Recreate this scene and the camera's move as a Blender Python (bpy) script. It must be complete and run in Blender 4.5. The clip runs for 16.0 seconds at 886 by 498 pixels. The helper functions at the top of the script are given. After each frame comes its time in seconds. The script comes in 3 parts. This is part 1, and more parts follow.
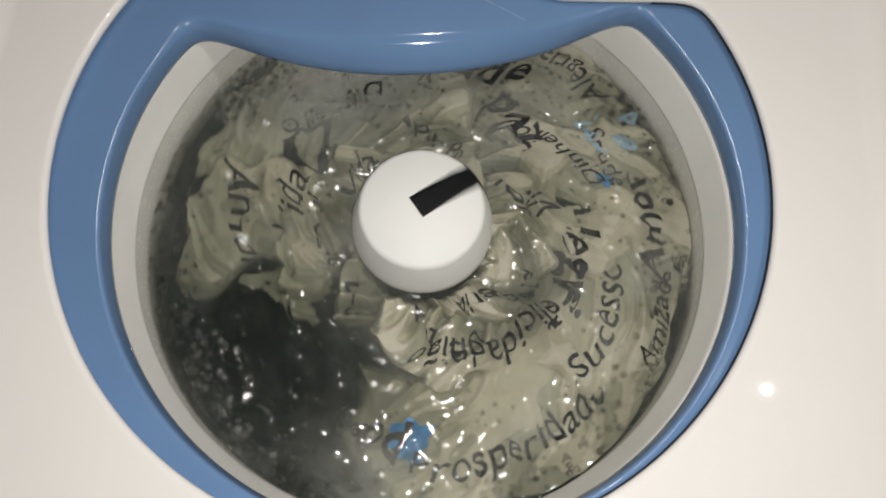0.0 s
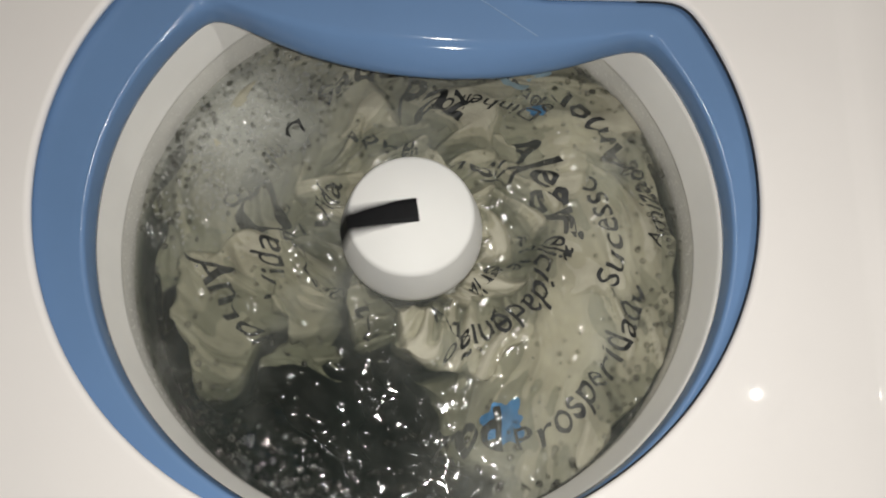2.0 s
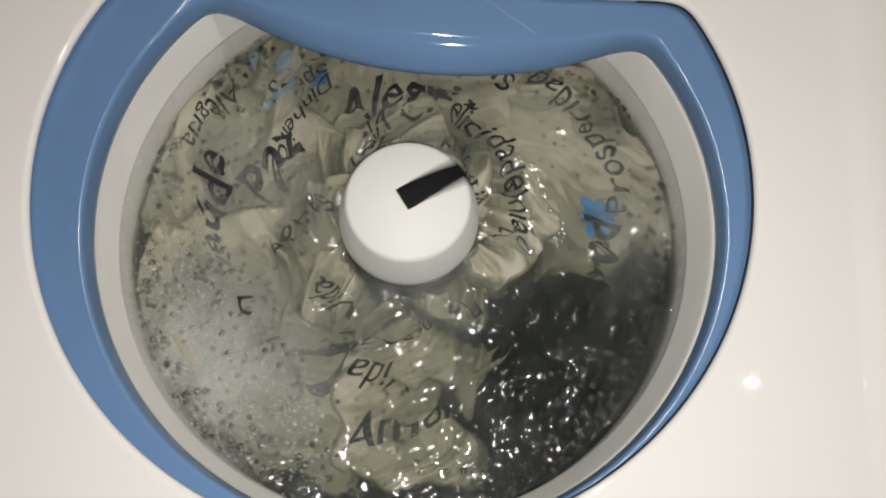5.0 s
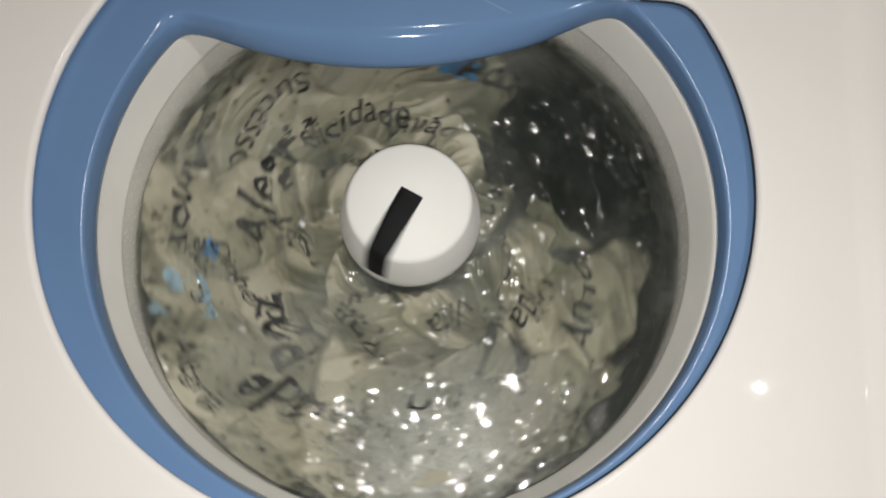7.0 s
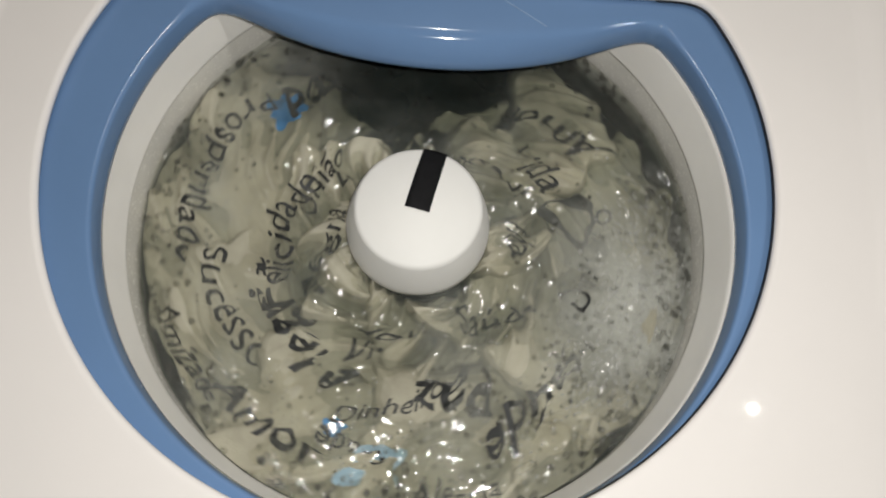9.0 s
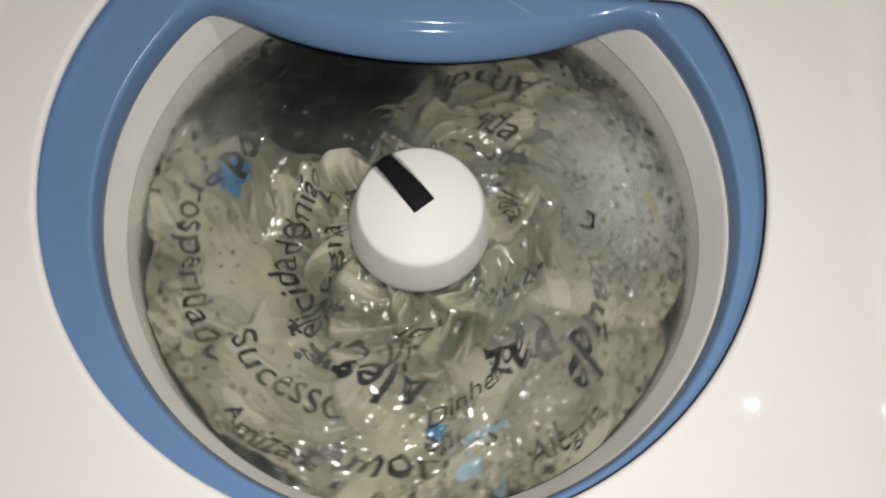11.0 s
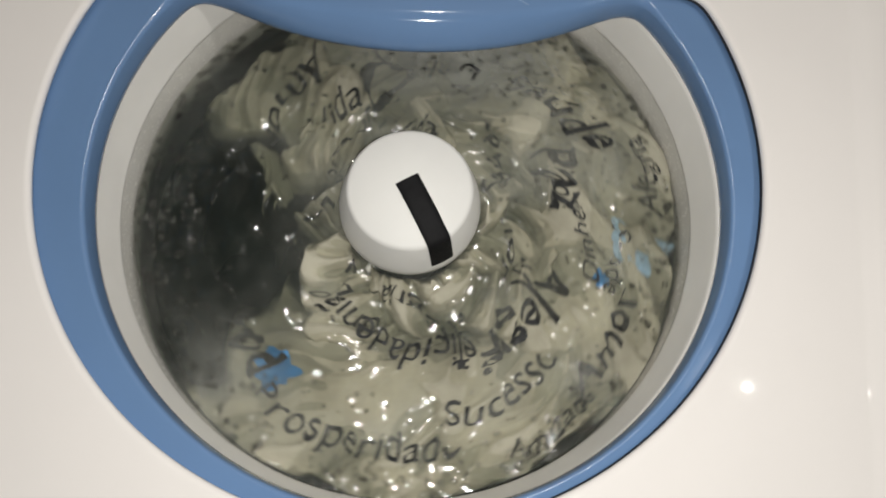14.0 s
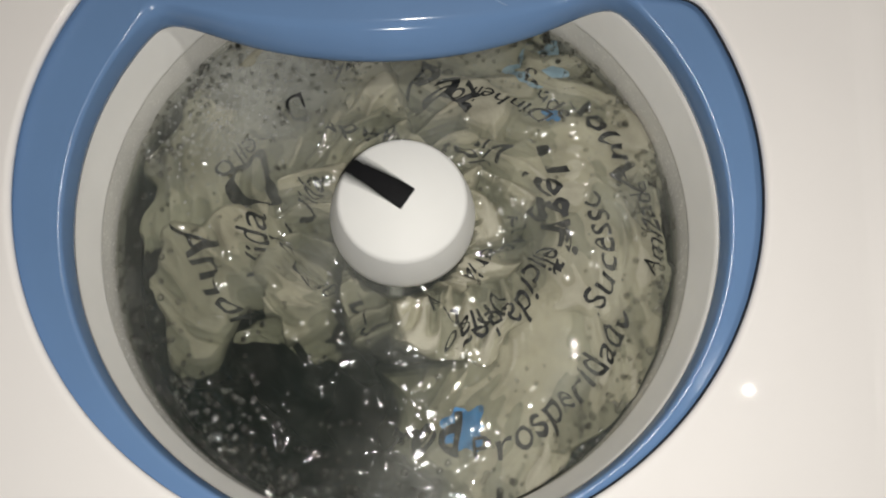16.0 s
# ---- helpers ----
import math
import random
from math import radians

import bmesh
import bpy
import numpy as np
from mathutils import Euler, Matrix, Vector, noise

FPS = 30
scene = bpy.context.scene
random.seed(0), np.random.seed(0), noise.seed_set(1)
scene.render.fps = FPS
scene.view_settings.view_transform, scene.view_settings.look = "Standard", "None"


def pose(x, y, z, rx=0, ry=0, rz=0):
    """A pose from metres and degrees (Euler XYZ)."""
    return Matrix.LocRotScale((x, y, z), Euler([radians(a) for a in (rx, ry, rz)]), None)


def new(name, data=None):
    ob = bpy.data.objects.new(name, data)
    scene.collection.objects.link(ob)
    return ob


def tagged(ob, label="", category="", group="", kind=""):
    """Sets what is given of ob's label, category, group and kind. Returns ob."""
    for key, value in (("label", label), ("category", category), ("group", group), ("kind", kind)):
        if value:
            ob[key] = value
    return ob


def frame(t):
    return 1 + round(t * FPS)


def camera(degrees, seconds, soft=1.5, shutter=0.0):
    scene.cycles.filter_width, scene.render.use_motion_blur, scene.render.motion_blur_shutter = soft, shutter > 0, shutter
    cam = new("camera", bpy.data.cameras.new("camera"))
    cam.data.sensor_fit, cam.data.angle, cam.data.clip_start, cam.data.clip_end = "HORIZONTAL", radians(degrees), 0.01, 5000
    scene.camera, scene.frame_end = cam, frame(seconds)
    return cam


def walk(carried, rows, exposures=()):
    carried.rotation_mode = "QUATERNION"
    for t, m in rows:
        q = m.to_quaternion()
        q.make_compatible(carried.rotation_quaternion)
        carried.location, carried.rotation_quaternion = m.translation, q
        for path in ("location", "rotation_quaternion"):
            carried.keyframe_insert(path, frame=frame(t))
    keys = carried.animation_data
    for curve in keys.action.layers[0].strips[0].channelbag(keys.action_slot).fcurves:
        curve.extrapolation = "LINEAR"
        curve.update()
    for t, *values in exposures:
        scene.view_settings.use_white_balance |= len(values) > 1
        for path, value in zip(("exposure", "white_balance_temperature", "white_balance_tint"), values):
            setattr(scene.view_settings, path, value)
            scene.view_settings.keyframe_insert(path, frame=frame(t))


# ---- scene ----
# A top-loading washing machine seen from above while it washes painted cloths. z = 0 is the floor.
TOP = 0.95                      # the cabinet's top
WATER = TOP - 0.100             # the water's surface

cam = camera(65, 16.0, soft=1.9, shutter=0.5)
walk(cam, [
    (0, pose(0.0185, -0.1652, 1.3815, 16.27, -0.98, 4.07)),
    (0.5, pose(0.0161, -0.1720, 1.3821, 17.43, -1.59, 3.71)),
    (1, pose(0.0192, -0.1617, 1.3839, 16.42, -1.46, 3.62)),
    (1.5, pose(0.0183, -0.1666, 1.3807, 16.84, -1.65, 3.31)),
    (2, pose(0.0201, -0.1750, 1.3768, 17.33, -1.69, 3.46)),
    (2.5, pose(0.0256, -0.1627, 1.3829, 15.69, -1.29, 4.13)),
    (3, pose(0.0219, -0.1738, 1.3813, 17.28, -1.73, 3.31)),
    (3.5, pose(0.0212, -0.1726, 1.3814, 17.41, -1.90, 3.37)),
    (4, pose(0.0251, -0.1591, 1.3857, 15.68, -1.55, 4.17)),
    (6.5, pose(0.0244, -0.1593, 1.3848, 15.14, -1.84, 4.48)),
    (7, pose(0.0334, -0.1607, 1.3840, 15.37, -0.93, 5.26)),
    (7.5, pose(0.0187, -0.1803, 1.3770, 17.42, -1.98, 4.30)),
    (8, pose(0.0174, -0.1621, 1.3795, 15.56, -2.36, 5.33)),
    (8.5, pose(0.0200, -0.1715, 1.3747, 16.83, -1.83, 5.37)),
    (9, pose(0.0111, -0.1849, 1.3679, 17.90, -2.69, 5.45)),
    (11.5, pose(0.0209, -0.1832, 1.3736, 17.53, -2.08, 5.33)),
    (12, pose(0.0243, -0.1789, 1.3735, 17.15, -1.74, 5.61)),
    (12.5, pose(0.0193, -0.1648, 1.3803, 14.87, -2.30, 6.56)),
    (13, pose(0.0265, -0.1696, 1.3787, 15.53, -1.70, 6.56)),
    (13.5, pose(0.0276, -0.1803, 1.3728, 17.04, -1.78, 6.08)),
    (14, pose(0.0198, -0.1672, 1.3792, 15.20, -2.43, 6.01)),
    (14.5, pose(0.0205, -0.1667, 1.3796, 15.60, -2.40, 4.76)),
    (15, pose(0.0266, -0.1767, 1.3763, 17.06, -1.89, 4.25)),
    (15.5, pose(0.0250, -0.1584, 1.3775, 15.45, -2.02, 3.98)),
    (16, pose(0.0227, -0.1566, 1.3677, 15.29, -2.36, 5.42)),
], exposures=[(0, 0.12, 6500, 10), (16, 0.12, 6500, 10)])

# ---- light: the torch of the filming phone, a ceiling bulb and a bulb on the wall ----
world = bpy.data.worlds.new("room_air")
world.use_nodes = True
world.node_tree.nodes["Background"].inputs[0].default_value = (0.9, 0.93, 1.0, 1)
world.node_tree.nodes["Background"].inputs[1].default_value = 0.05
scene.world = world


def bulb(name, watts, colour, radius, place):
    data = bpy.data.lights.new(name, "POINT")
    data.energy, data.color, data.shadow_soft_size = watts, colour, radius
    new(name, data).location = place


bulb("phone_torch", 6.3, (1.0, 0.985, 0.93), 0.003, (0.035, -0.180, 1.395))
bulb("ceiling_bulb", 10, (1.0, 0.98, 0.92), 0.012, (0.0, 0.48, 2.38))
bulb("wall_bulb", 7.5, (1.0, 0.98, 0.92), 0.002, (0.627, -0.012, 1.81))


# ---- materials ----
class Nodes:
    """A node material under construction."""

    def __init__(self, name):
        self.mat = bpy.data.materials.new(name)
        self.mat.use_nodes = True
        self.tree = self.mat.node_tree
        self.bsdf = self.tree.nodes["Principled BSDF"]
        self.out = self.tree.nodes["Material Output"]

    def add(self, kind, **values):
        node = self.tree.nodes.new(kind)
        for key, value in values.items():
            node.inputs[key.replace("_", " ")].default_value = value
        return node

    def link(self, a, b):
        self.tree.links.new(a, b)

    def noise(self, scale, detail=4.0, rough=0.55):
        n = self.add("ShaderNodeTexNoise", Scale=scale, Detail=detail, Roughness=rough)
        c = self.add("ShaderNodeTexCoord")
        self.link(c.outputs["Object"], n.inputs["Vector"])
        return n

    def ramp(self, fac, stops):
        r = self.add("ShaderNodeValToRGB")
        e = r.color_ramp.elements
        while len(e) < len(stops):
            e.new(0.5)
        for el, (p, c) in zip(e, stops):
            el.position, el.color = p, (*c, 1) if len(c) == 3 else c
        self.link(fac, r.inputs["Fac"])
        return r

    def bump(self, height, strength, distance):
        b = self.add("ShaderNodeBump", Strength=strength, Distance=distance)
        self.link(height, b.inputs["Height"])
        self.link(b.outputs["Normal"], self.bsdf.inputs["Normal"])
        return b


def surface(name, base, rough=0.4, vary=0.08, scale=9.0, bump=0.0, bump_scale=200.0, metal=0.0, coat=0.0, spec=0.5):
    """Paint, plastic or rubber with patches and fine relief."""
    n = Nodes(name)
    tex = n.noise(scale, 6.0)
    lo = tuple(c * (1 - vary) for c in base)
    hi = tuple(min(1.0, c * (1 + vary)) for c in base)
    n.link(n.ramp(tex.outputs["Fac"], [(0.3, lo), (0.7, hi)]).outputs["Color"], n.bsdf.inputs["Base Color"])
    wear = n.noise(scale * 14, 3.0)
    m = n.add("ShaderNodeMapRange", To_Min=rough * 0.7, To_Max=rough * 1.35)
    n.link(wear.outputs["Fac"], m.inputs["Value"])
    n.link(m.outputs["Result"], n.bsdf.inputs["Roughness"])
    n.bsdf.inputs["Metallic"].default_value = metal
    n.bsdf.inputs["Coat Weight"].default_value = coat
    n.bsdf.inputs["Specular IOR Level"].default_value = spec
    if bump:
        n.bump(n.noise(bump_scale, 3.0).outputs["Fac"], bump, 0.001)
    return n.mat


ENAMEL = surface("white_enamel", (0.79, 0.755, 0.738), 0.025, 0.02, 6, spec=0.2)
BLUE = surface("blue_plastic", (0.135, 0.232, 0.415), 0.09, 0.06, 7, 0.06, 140, spec=0.32)
RIM = surface("white_tub_plastic", (0.88, 0.86, 0.83), 0.32, 0.05, 12, 0.08, 160)
RIM_GREY = surface("wet_grey_tub_plastic", (0.76, 0.74, 0.70), 0.25, 0.08, 25, 0.1, 160)
CAP = surface("white_agitator_plastic", (0.82, 0.81, 0.79), 0.48, 0.02, 20, 0.04, 120, spec=0.3)
TAPE = surface("black_tape", (0.008, 0.008, 0.009), 0.6, 0.25, 60, 0.3, 350, spec=0.15)
SCUFF = surface("scuffed_blue_plastic", (0.18, 0.28, 0.45), 0.3, 0.2, 60)
# near-black in place of the shade inside narrow gaps
GAP_DARK = surface("gap_dark", (0.015, 0.017, 0.022), 0.6, 0.2, 40)
WALL = surface("white_wall_paint", (0.66, 0.65, 0.63), 0.7, 0.04, 2, 0.1, 80)
# dark tone chosen to keep bounced light and reflections low
DARK_WALL = surface("dark_bounce_damper", (0.22, 0.20, 0.18), 0.7, 0.08, 2, 0.1, 80)
FLOOR = surface("floor_tile", (0.45, 0.43, 0.40), 0.35, 0.1, 4)
PAINT = surface("black_fabric_paint", (0.012, 0.013, 0.013), 0.55, 0.4, 90, 0.3, 700)
BLUE_PAINT = surface("blue_fabric_paint", (0.06, 0.27, 0.62), 0.6, 0.25, 60, 0.3, 700)
PALE_BLUE = surface("pale_blue_fabric_paint", (0.30, 0.44, 0.56), 0.65, 0.2, 60, 0.3, 700)
LABEL = surface("pale_green_label", (0.62, 0.72, 0.68), 0.4, 0.06, 60)
# near-black colour stands in for the light that deep murky water swallows
DEEP = surface("deep_dark_disc", (0.006, 0.013, 0.015), 0.6, 0.5, 14)


def cloth_material():
    n = Nodes("wet_cotton")
    big = n.noise(16, 6.0)
    col = n.ramp(big.outputs["Fac"], [(0.28, (0.29, 0.272, 0.21)), (0.5, (0.42, 0.398, 0.315)), (0.75, (0.54, 0.515, 0.42))])
    n.link(col.outputs["Color"], n.bsdf.inputs["Base Color"])
    n.bsdf.inputs["Roughness"].default_value = 0.8
    n.bsdf.inputs["Specular IOR Level"].default_value = 0.15
    crease = n.noise(75, 5.0, 0.65)
    weave = n.noise(900, 2.0)
    add = n.add("ShaderNodeMix")
    add.inputs[0].default_value = 0.12
    n.link(crease.outputs["Fac"], add.inputs[2])
    n.link(weave.outputs["Fac"], add.inputs[3])
    n.bump(add.outputs[0], 0.45, 0.005)
    return n.mat


CLOTH = cloth_material()


def water_material():
    """The water's skin: clear, with milky drifts of soap and a wet mirror on top."""
    n = Nodes("cloudy_water")
    clear = n.add("ShaderNodeBsdfTransparent", Color=(0.95, 0.95, 0.92, 1))
    murk = n.add("ShaderNodeBsdfDiffuse", Color=(0.55, 0.555, 0.51, 1), Roughness=0.5)
    drift = n.noise(8, 6.0, 0.62)
    amount = n.add("ShaderNodeMapRange", From_Min=0.48, From_Max=0.76, To_Min=0.065, To_Max=0.42)
    n.link(drift.outputs["Fac"], amount.inputs["Value"])
    # a cloud of soap where the suds gather
    place = n.add("ShaderNodeTexCoord")
    gap = n.add("ShaderNodeVectorMath")
    gap.operation = "DISTANCE"
    gap.inputs[1].default_value = (0.182 * math.cos(radians(205)), 0.182 * math.sin(radians(205)), 0)
    n.link(place.outputs["Object"], gap.inputs[0])
    cloud = n.add("ShaderNodeMapRange", From_Min=0.105, From_Max=0.01, To_Min=0.0, To_Max=0.80)
    n.link(gap.outputs["Value"], cloud.inputs["Value"])
    puff = n.add("ShaderNodeMath")
    puff.operation = "MULTIPLY"
    n.link(cloud.outputs["Result"], puff.inputs[0])
    n.link(n.ramp(n.noise(26, 5.0).outputs["Fac"], [(0.3, (0.35, 0.35, 0.35)), (0.6, (1, 1, 1))]).outputs["Color"], puff.inputs[1])
    milk = n.add("ShaderNodeMath")
    milk.operation = "ADD"
    n.link(amount.outputs["Result"], milk.inputs[0])
    n.link(puff.outputs[0], milk.inputs[1])
    # the water is clearer where no cloth lies
    pool = n.add("ShaderNodeVectorMath")
    pool.operation = "DISTANCE"
    pool.inputs[1].default_value = (0.165 * math.cos(radians(-46)), 0.165 * math.sin(radians(-46)), 0)
    n.link(place.outputs["Object"], pool.inputs[0])
    thin = n.add("ShaderNodeMapRange", From_Min=0.055, From_Max=0.125, To_Min=0.22, To_Max=1.0)
    n.link(pool.outputs["Value"], thin.inputs["Value"])
    haze = n.add("ShaderNodeMath")
    haze.operation = "MULTIPLY"
    n.link(milk.outputs[0], haze.inputs[0])
    n.link(thin.outputs["Result"], haze.inputs[1])
    body = n.add("ShaderNodeMixShader")
    n.link(haze.outputs[0], body.inputs["Fac"])
    n.link(clear.outputs[0], body.inputs[1])
    n.link(murk.outputs[0], body.inputs[2])
    gloss = n.add("ShaderNodeBsdfGlossy", Color=(1, 1, 1, 1), Roughness=0.06)
    fres = n.add("ShaderNodeFresnel", IOR=1.34)
    bump = n.add("ShaderNodeBump", Strength=0.12, Distance=0.002)
    n.link(n.noise(230, 2.0, 0.5).outputs["Fac"], bump.inputs["Height"])
    n.link(bump.outputs["Normal"], gloss.inputs["Normal"])
    n.link(bump.outputs["Normal"], fres.inputs["Normal"])
    skin = n.add("ShaderNodeMixShader")
    n.link(fres.outputs["Fac"], skin.inputs["Fac"])
    n.link(body.outputs[0], skin.inputs[1])
    n.link(gloss.outputs[0], skin.inputs[2])
    n.link(skin.outputs[0], n.out.inputs["Surface"])
    n.tree.nodes.remove(n.bsdf)
    return n.mat


WATER_SKIN = water_material()


def murk_material():
    """A layer of dirty water: it dims what lies below and scatters a little."""
    n = Nodes("dirty_water")
    clear = n.add("ShaderNodeBsdfTransparent", Color=(0.935, 0.945, 0.93, 1))
    murk = n.add("ShaderNodeBsdfDiffuse", Color=(0.045, 0.062, 0.060, 1), Roughness=0.5)
    body = n.add("ShaderNodeMixShader")
    amount = n.add("ShaderNodeMapRange", From_Min=0.35, From_Max=0.7, To_Min=0.05, To_Max=0.20)
    n.link(n.noise(12, 5.0, 0.6).outputs["Fac"], amount.inputs["Value"])
    n.link(amount.outputs["Result"], body.inputs["Fac"])
    n.link(clear.outputs[0], body.inputs[1])
    n.link(murk.outputs[0], body.inputs[2])
    n.link(body.outputs[0], n.out.inputs["Surface"])
    n.tree.nodes.remove(n.bsdf)
    return n.mat


MURK = murk_material()


def bubble_material():
    n = Nodes("soap_bubble")
    clear = n.add("ShaderNodeBsdfTransparent", Color=(0.93, 0.93, 0.92, 1))
    gloss = n.add("ShaderNodeBsdfGlossy", Color=(1, 1, 1, 1), Roughness=0.1)
    fres = n.add("ShaderNodeFresnel", IOR=1.6)
    skin = n.add("ShaderNodeMixShader")
    n.link(fres.outputs["Fac"], skin.inputs["Fac"])
    n.link(clear.outputs[0], skin.inputs[1])
    n.link(gloss.outputs[0], skin.inputs[2])
    n.link(skin.outputs[0], n.out.inputs["Surface"])
    n.tree.nodes.remove(n.bsdf)
    return n.mat


BUBBLE = bubble_material()


def suds_material():
    n = Nodes("white_suds")
    n.bsdf.inputs["Base Color"].default_value = (0.72, 0.72, 0.69, 1)
    n.bsdf.inputs["Roughness"].default_value = 0.12
    n.bsdf.inputs["Alpha"].default_value = 0.22
    n.bump(n.noise(700, 2.0).outputs["Fac"], 0.3, 0.0006)
    return n.mat


SUDS = suds_material()


# ---- mesh helpers ----
def smooth(bm, flat=False):
    for f in bm.faces:
        f.smooth = not flat
    return bm


def part(name, bm, material, parent=None, label="", flat=False):
    """Links a bmesh as one mesh object, under a thing or a part."""
    smooth(bm, flat)
    bmesh.ops.recalc_face_normals(bm, faces=bm.faces)
    me = bpy.data.meshes.new(name)
    bm.to_mesh(me)
    bm.free()
    me.materials.append(material)
    ob = new(name, me)
    ob.parent = parent
    return tagged(ob, label)


def strips(rings, closed=True, cap_first=False, cap_last=False):
    """A bmesh through rows of points; the rows have equal counts."""
    bm = bmesh.new()
    rows = [[bm.verts.new(p) for p in ring] for ring in rings]
    count = len(rows[0])
    for a, b in zip(rows, rows[1:]):
        for i in range(count if closed else count - 1):
            j = (i + 1) % count
            bm.faces.new((a[i], a[j], b[j], b[i]))
    if cap_first:
        bm.faces.new(rows[0][::-1])
    if cap_last:
        bm.faces.new(rows[-1])
    return bm


def lathe(profile, count=96):
    """Turns (radius, height) pairs round the z axis."""
    return strips([[(r * math.cos(a), r * math.sin(a), z) for a in (2 * math.pi * i / count for i in range(count))] for r, z in profile])


def box_mesh(x0, x1, y0, y1, z0, z1, bevel=0.0, segments=2):
    bm = bmesh.new()
    bmesh.ops.create_cube(bm, size=1)
    for v in bm.verts:
        v.co = ((x0 + x1) / 2 + v.co.x * (x1 - x0), (y0 + y1) / 2 + v.co.y * (y1 - y0), (z0 + z1) / 2 + v.co.z * (z1 - z0))
    if bevel:
        bmesh.ops.bevel(bm, geom=list(bm.edges), offset=bevel, segments=segments, affect="EDGES", profile=0.5)
    return bm


def softened(values, width):
    """A closed row of numbers smoothed over a few neighbours."""
    a = np.array(values)
    k = np.exp(-0.5 * (np.arange(-3 * width, 3 * width + 1) / width) ** 2)
    k /= k.sum()
    return np.convolve(np.concatenate([a[-3 * width:], a, a[:3 * width]]), k, "valid")


# ---- the unseen room that closes the place ----
def wall(name, x0, x1, y0, y1, z0, z1, material=WALL):
    tagged(part(name, box_mesh(x0, x1, y0, y1, z0, z1), material, flat=True), "plain unseen surface added to close the room", "wall", kind="structure")


# Tones steer the bounced light: the dark ones cut it, south returns it.
wall("floor", -1.4, 1.6, -1.6, 0.9, -0.1, 0.0, FLOOR)
wall("ceiling", -1.4, 1.6, -1.6, 0.9, 2.75, 2.85, DARK_WALL)
wall("wall_north", -1.4, 1.6, 0.9, 1.0, 0.0, 2.75, DARK_WALL)
wall("wall_south", -1.4, 1.6, -1.7, -1.6, 0.0, 2.75)
wall("wall_west", -1.5, -1.4, -1.6, 0.9, 0.0, 2.75, DARK_WALL)
wall("wall_east", 1.6, 1.7, -1.6, 0.9, 0.0, 2.75, DARK_WALL)

# ---- the washing machine ----
machine = tagged(new("washing_machine"), "white top-loading washing machine, blue tub rim, open and running", "washing machine")
STEPS = 360


def opening():
    """The opening in the cabinet's top: a circle cut straight at the back. Radii round the tub's axis, step by step."""
    radii = []
    for i in range(STEPS):
        a = 2 * math.pi * i / STEPS
        dx, dy = math.cos(a), math.sin(a)
        ox, oy = 0.0068, -0.0215
        b = ox * dx + oy * dy
        r = -b + math.sqrt(b * b - (ox * ox + oy * oy - 0.2425 ** 2))
        if dy > 0:
            # the straight back edge: y = 0.1515 + 0.0625 x
            back = dy - 0.0625 * dx
            if back > 0:
                edge = 0.1515 / back
                if edge * dx < 0.074:
                    edge = 0.168 / back      # a recess for the lid's hinge
                r = min(r, edge)
        radii.append(r)
    return softened(radii, 2)


def cabinet_top():
    radii = opening()
    ang = [2 * math.pi * i / STEPS for i in range(STEPS)]

    def ring(extra, z):
        return [((r + extra) * math.cos(a), (r + extra) * math.sin(a), TOP + z) for r, a in zip(radii, ang)]

    def square(half_x, y0, y1, corner, z):
        pts = []
        for a in ang:
            dx, dy = math.cos(a), math.sin(a)
            hx, hy = half_x, (y1 if dy > 0 else -y0)
            t = (abs(dx / hx) ** corner + abs(dy / hy) ** corner) ** (-1 / corner)
            pts.append((dx * t, dy * t, TOP + z))
        return pts

    rings = [ring(0.004, -0.0065), ring(0.0006, -0.0058), ring(0.0, -0.0032), ring(0.0007, -0.0010), ring(0.0030, 0.0), ring(0.0045, 0.0), ring(0.0075, 0.0)]
    rings += [square(0.2950, -0.2965, 0.2965, 24, 0.0), square(0.2970, -0.2985, 0.2985, 24, 0.0), square(0.2985, -0.30, 0.30, 24, 0.0), square(0.302, -0.3035, 0.3035, 24, 0.0006), square(0.308, -0.3095, 0.3095, 24, 0.0026),
              square(0.313, -0.3145, 0.3145, 24, 0.0034), square(0.320, -0.3215, 0.3215, 24, 0.0034), square(0.350, -0.350, 0.350, 24, 0.0030), square(0.356, -0.356, 0.356, 24, 0.001), square(0.359, -0.359, 0.359, 24, -0.006), square(0.360, -0.360, 0.360, 24, -0.03)]
    part("top_panel", strips(rings), ENAMEL, machine, "glossy white enamelled top panel")
    # dark strip along one side of the opening, painting the gap's shade
    keep = [i % STEPS for i in range(-66, 47)]
    rows = []
    for extra, z in ((0.0006, -0.0040), (-0.0003, -0.0045), (-0.0006, -0.0060), (0.0015, -0.0068)):
        rows.append([((radii[i] + extra) * math.cos(ang[i]), (radii[i] + extra) * math.sin(ang[i]), TOP + z) for i in keep])
    part("gap_shade_strip", strips(rows, closed=False), GAP_DARK, machine, "thin black strip painting the gap's shade along the opening")


cabinet_top()
for nm, dims in (("side_panel", (-0.358, -0.348, -0.357, 0.357, 0.03, TOP - 0.03)), ("side_panel", (0.348, 0.358, -0.357, 0.357, 0.03, TOP - 0.03)),
                 ("front_panel", (-0.348, 0.348, -0.359, -0.349, 0.03, TOP - 0.03)), ("back_panel", (-0.348, 0.348, 0.349, 0.359, 0.03, TOP - 0.03)),
                 ("base_panel", (-0.34, 0.34, -0.34, 0.34, 0.0, 0.03))):
    part(nm, box_mesh(*dims, 0.002), ENAMEL, machine)
part("hinge_plate", box_mesh(0.074, 0.103, 0.160, 0.195, TOP + 0.0004, TOP + 0.0022, 0.0005, 2), LABEL, machine, "pale green plate of the lid's hinge")
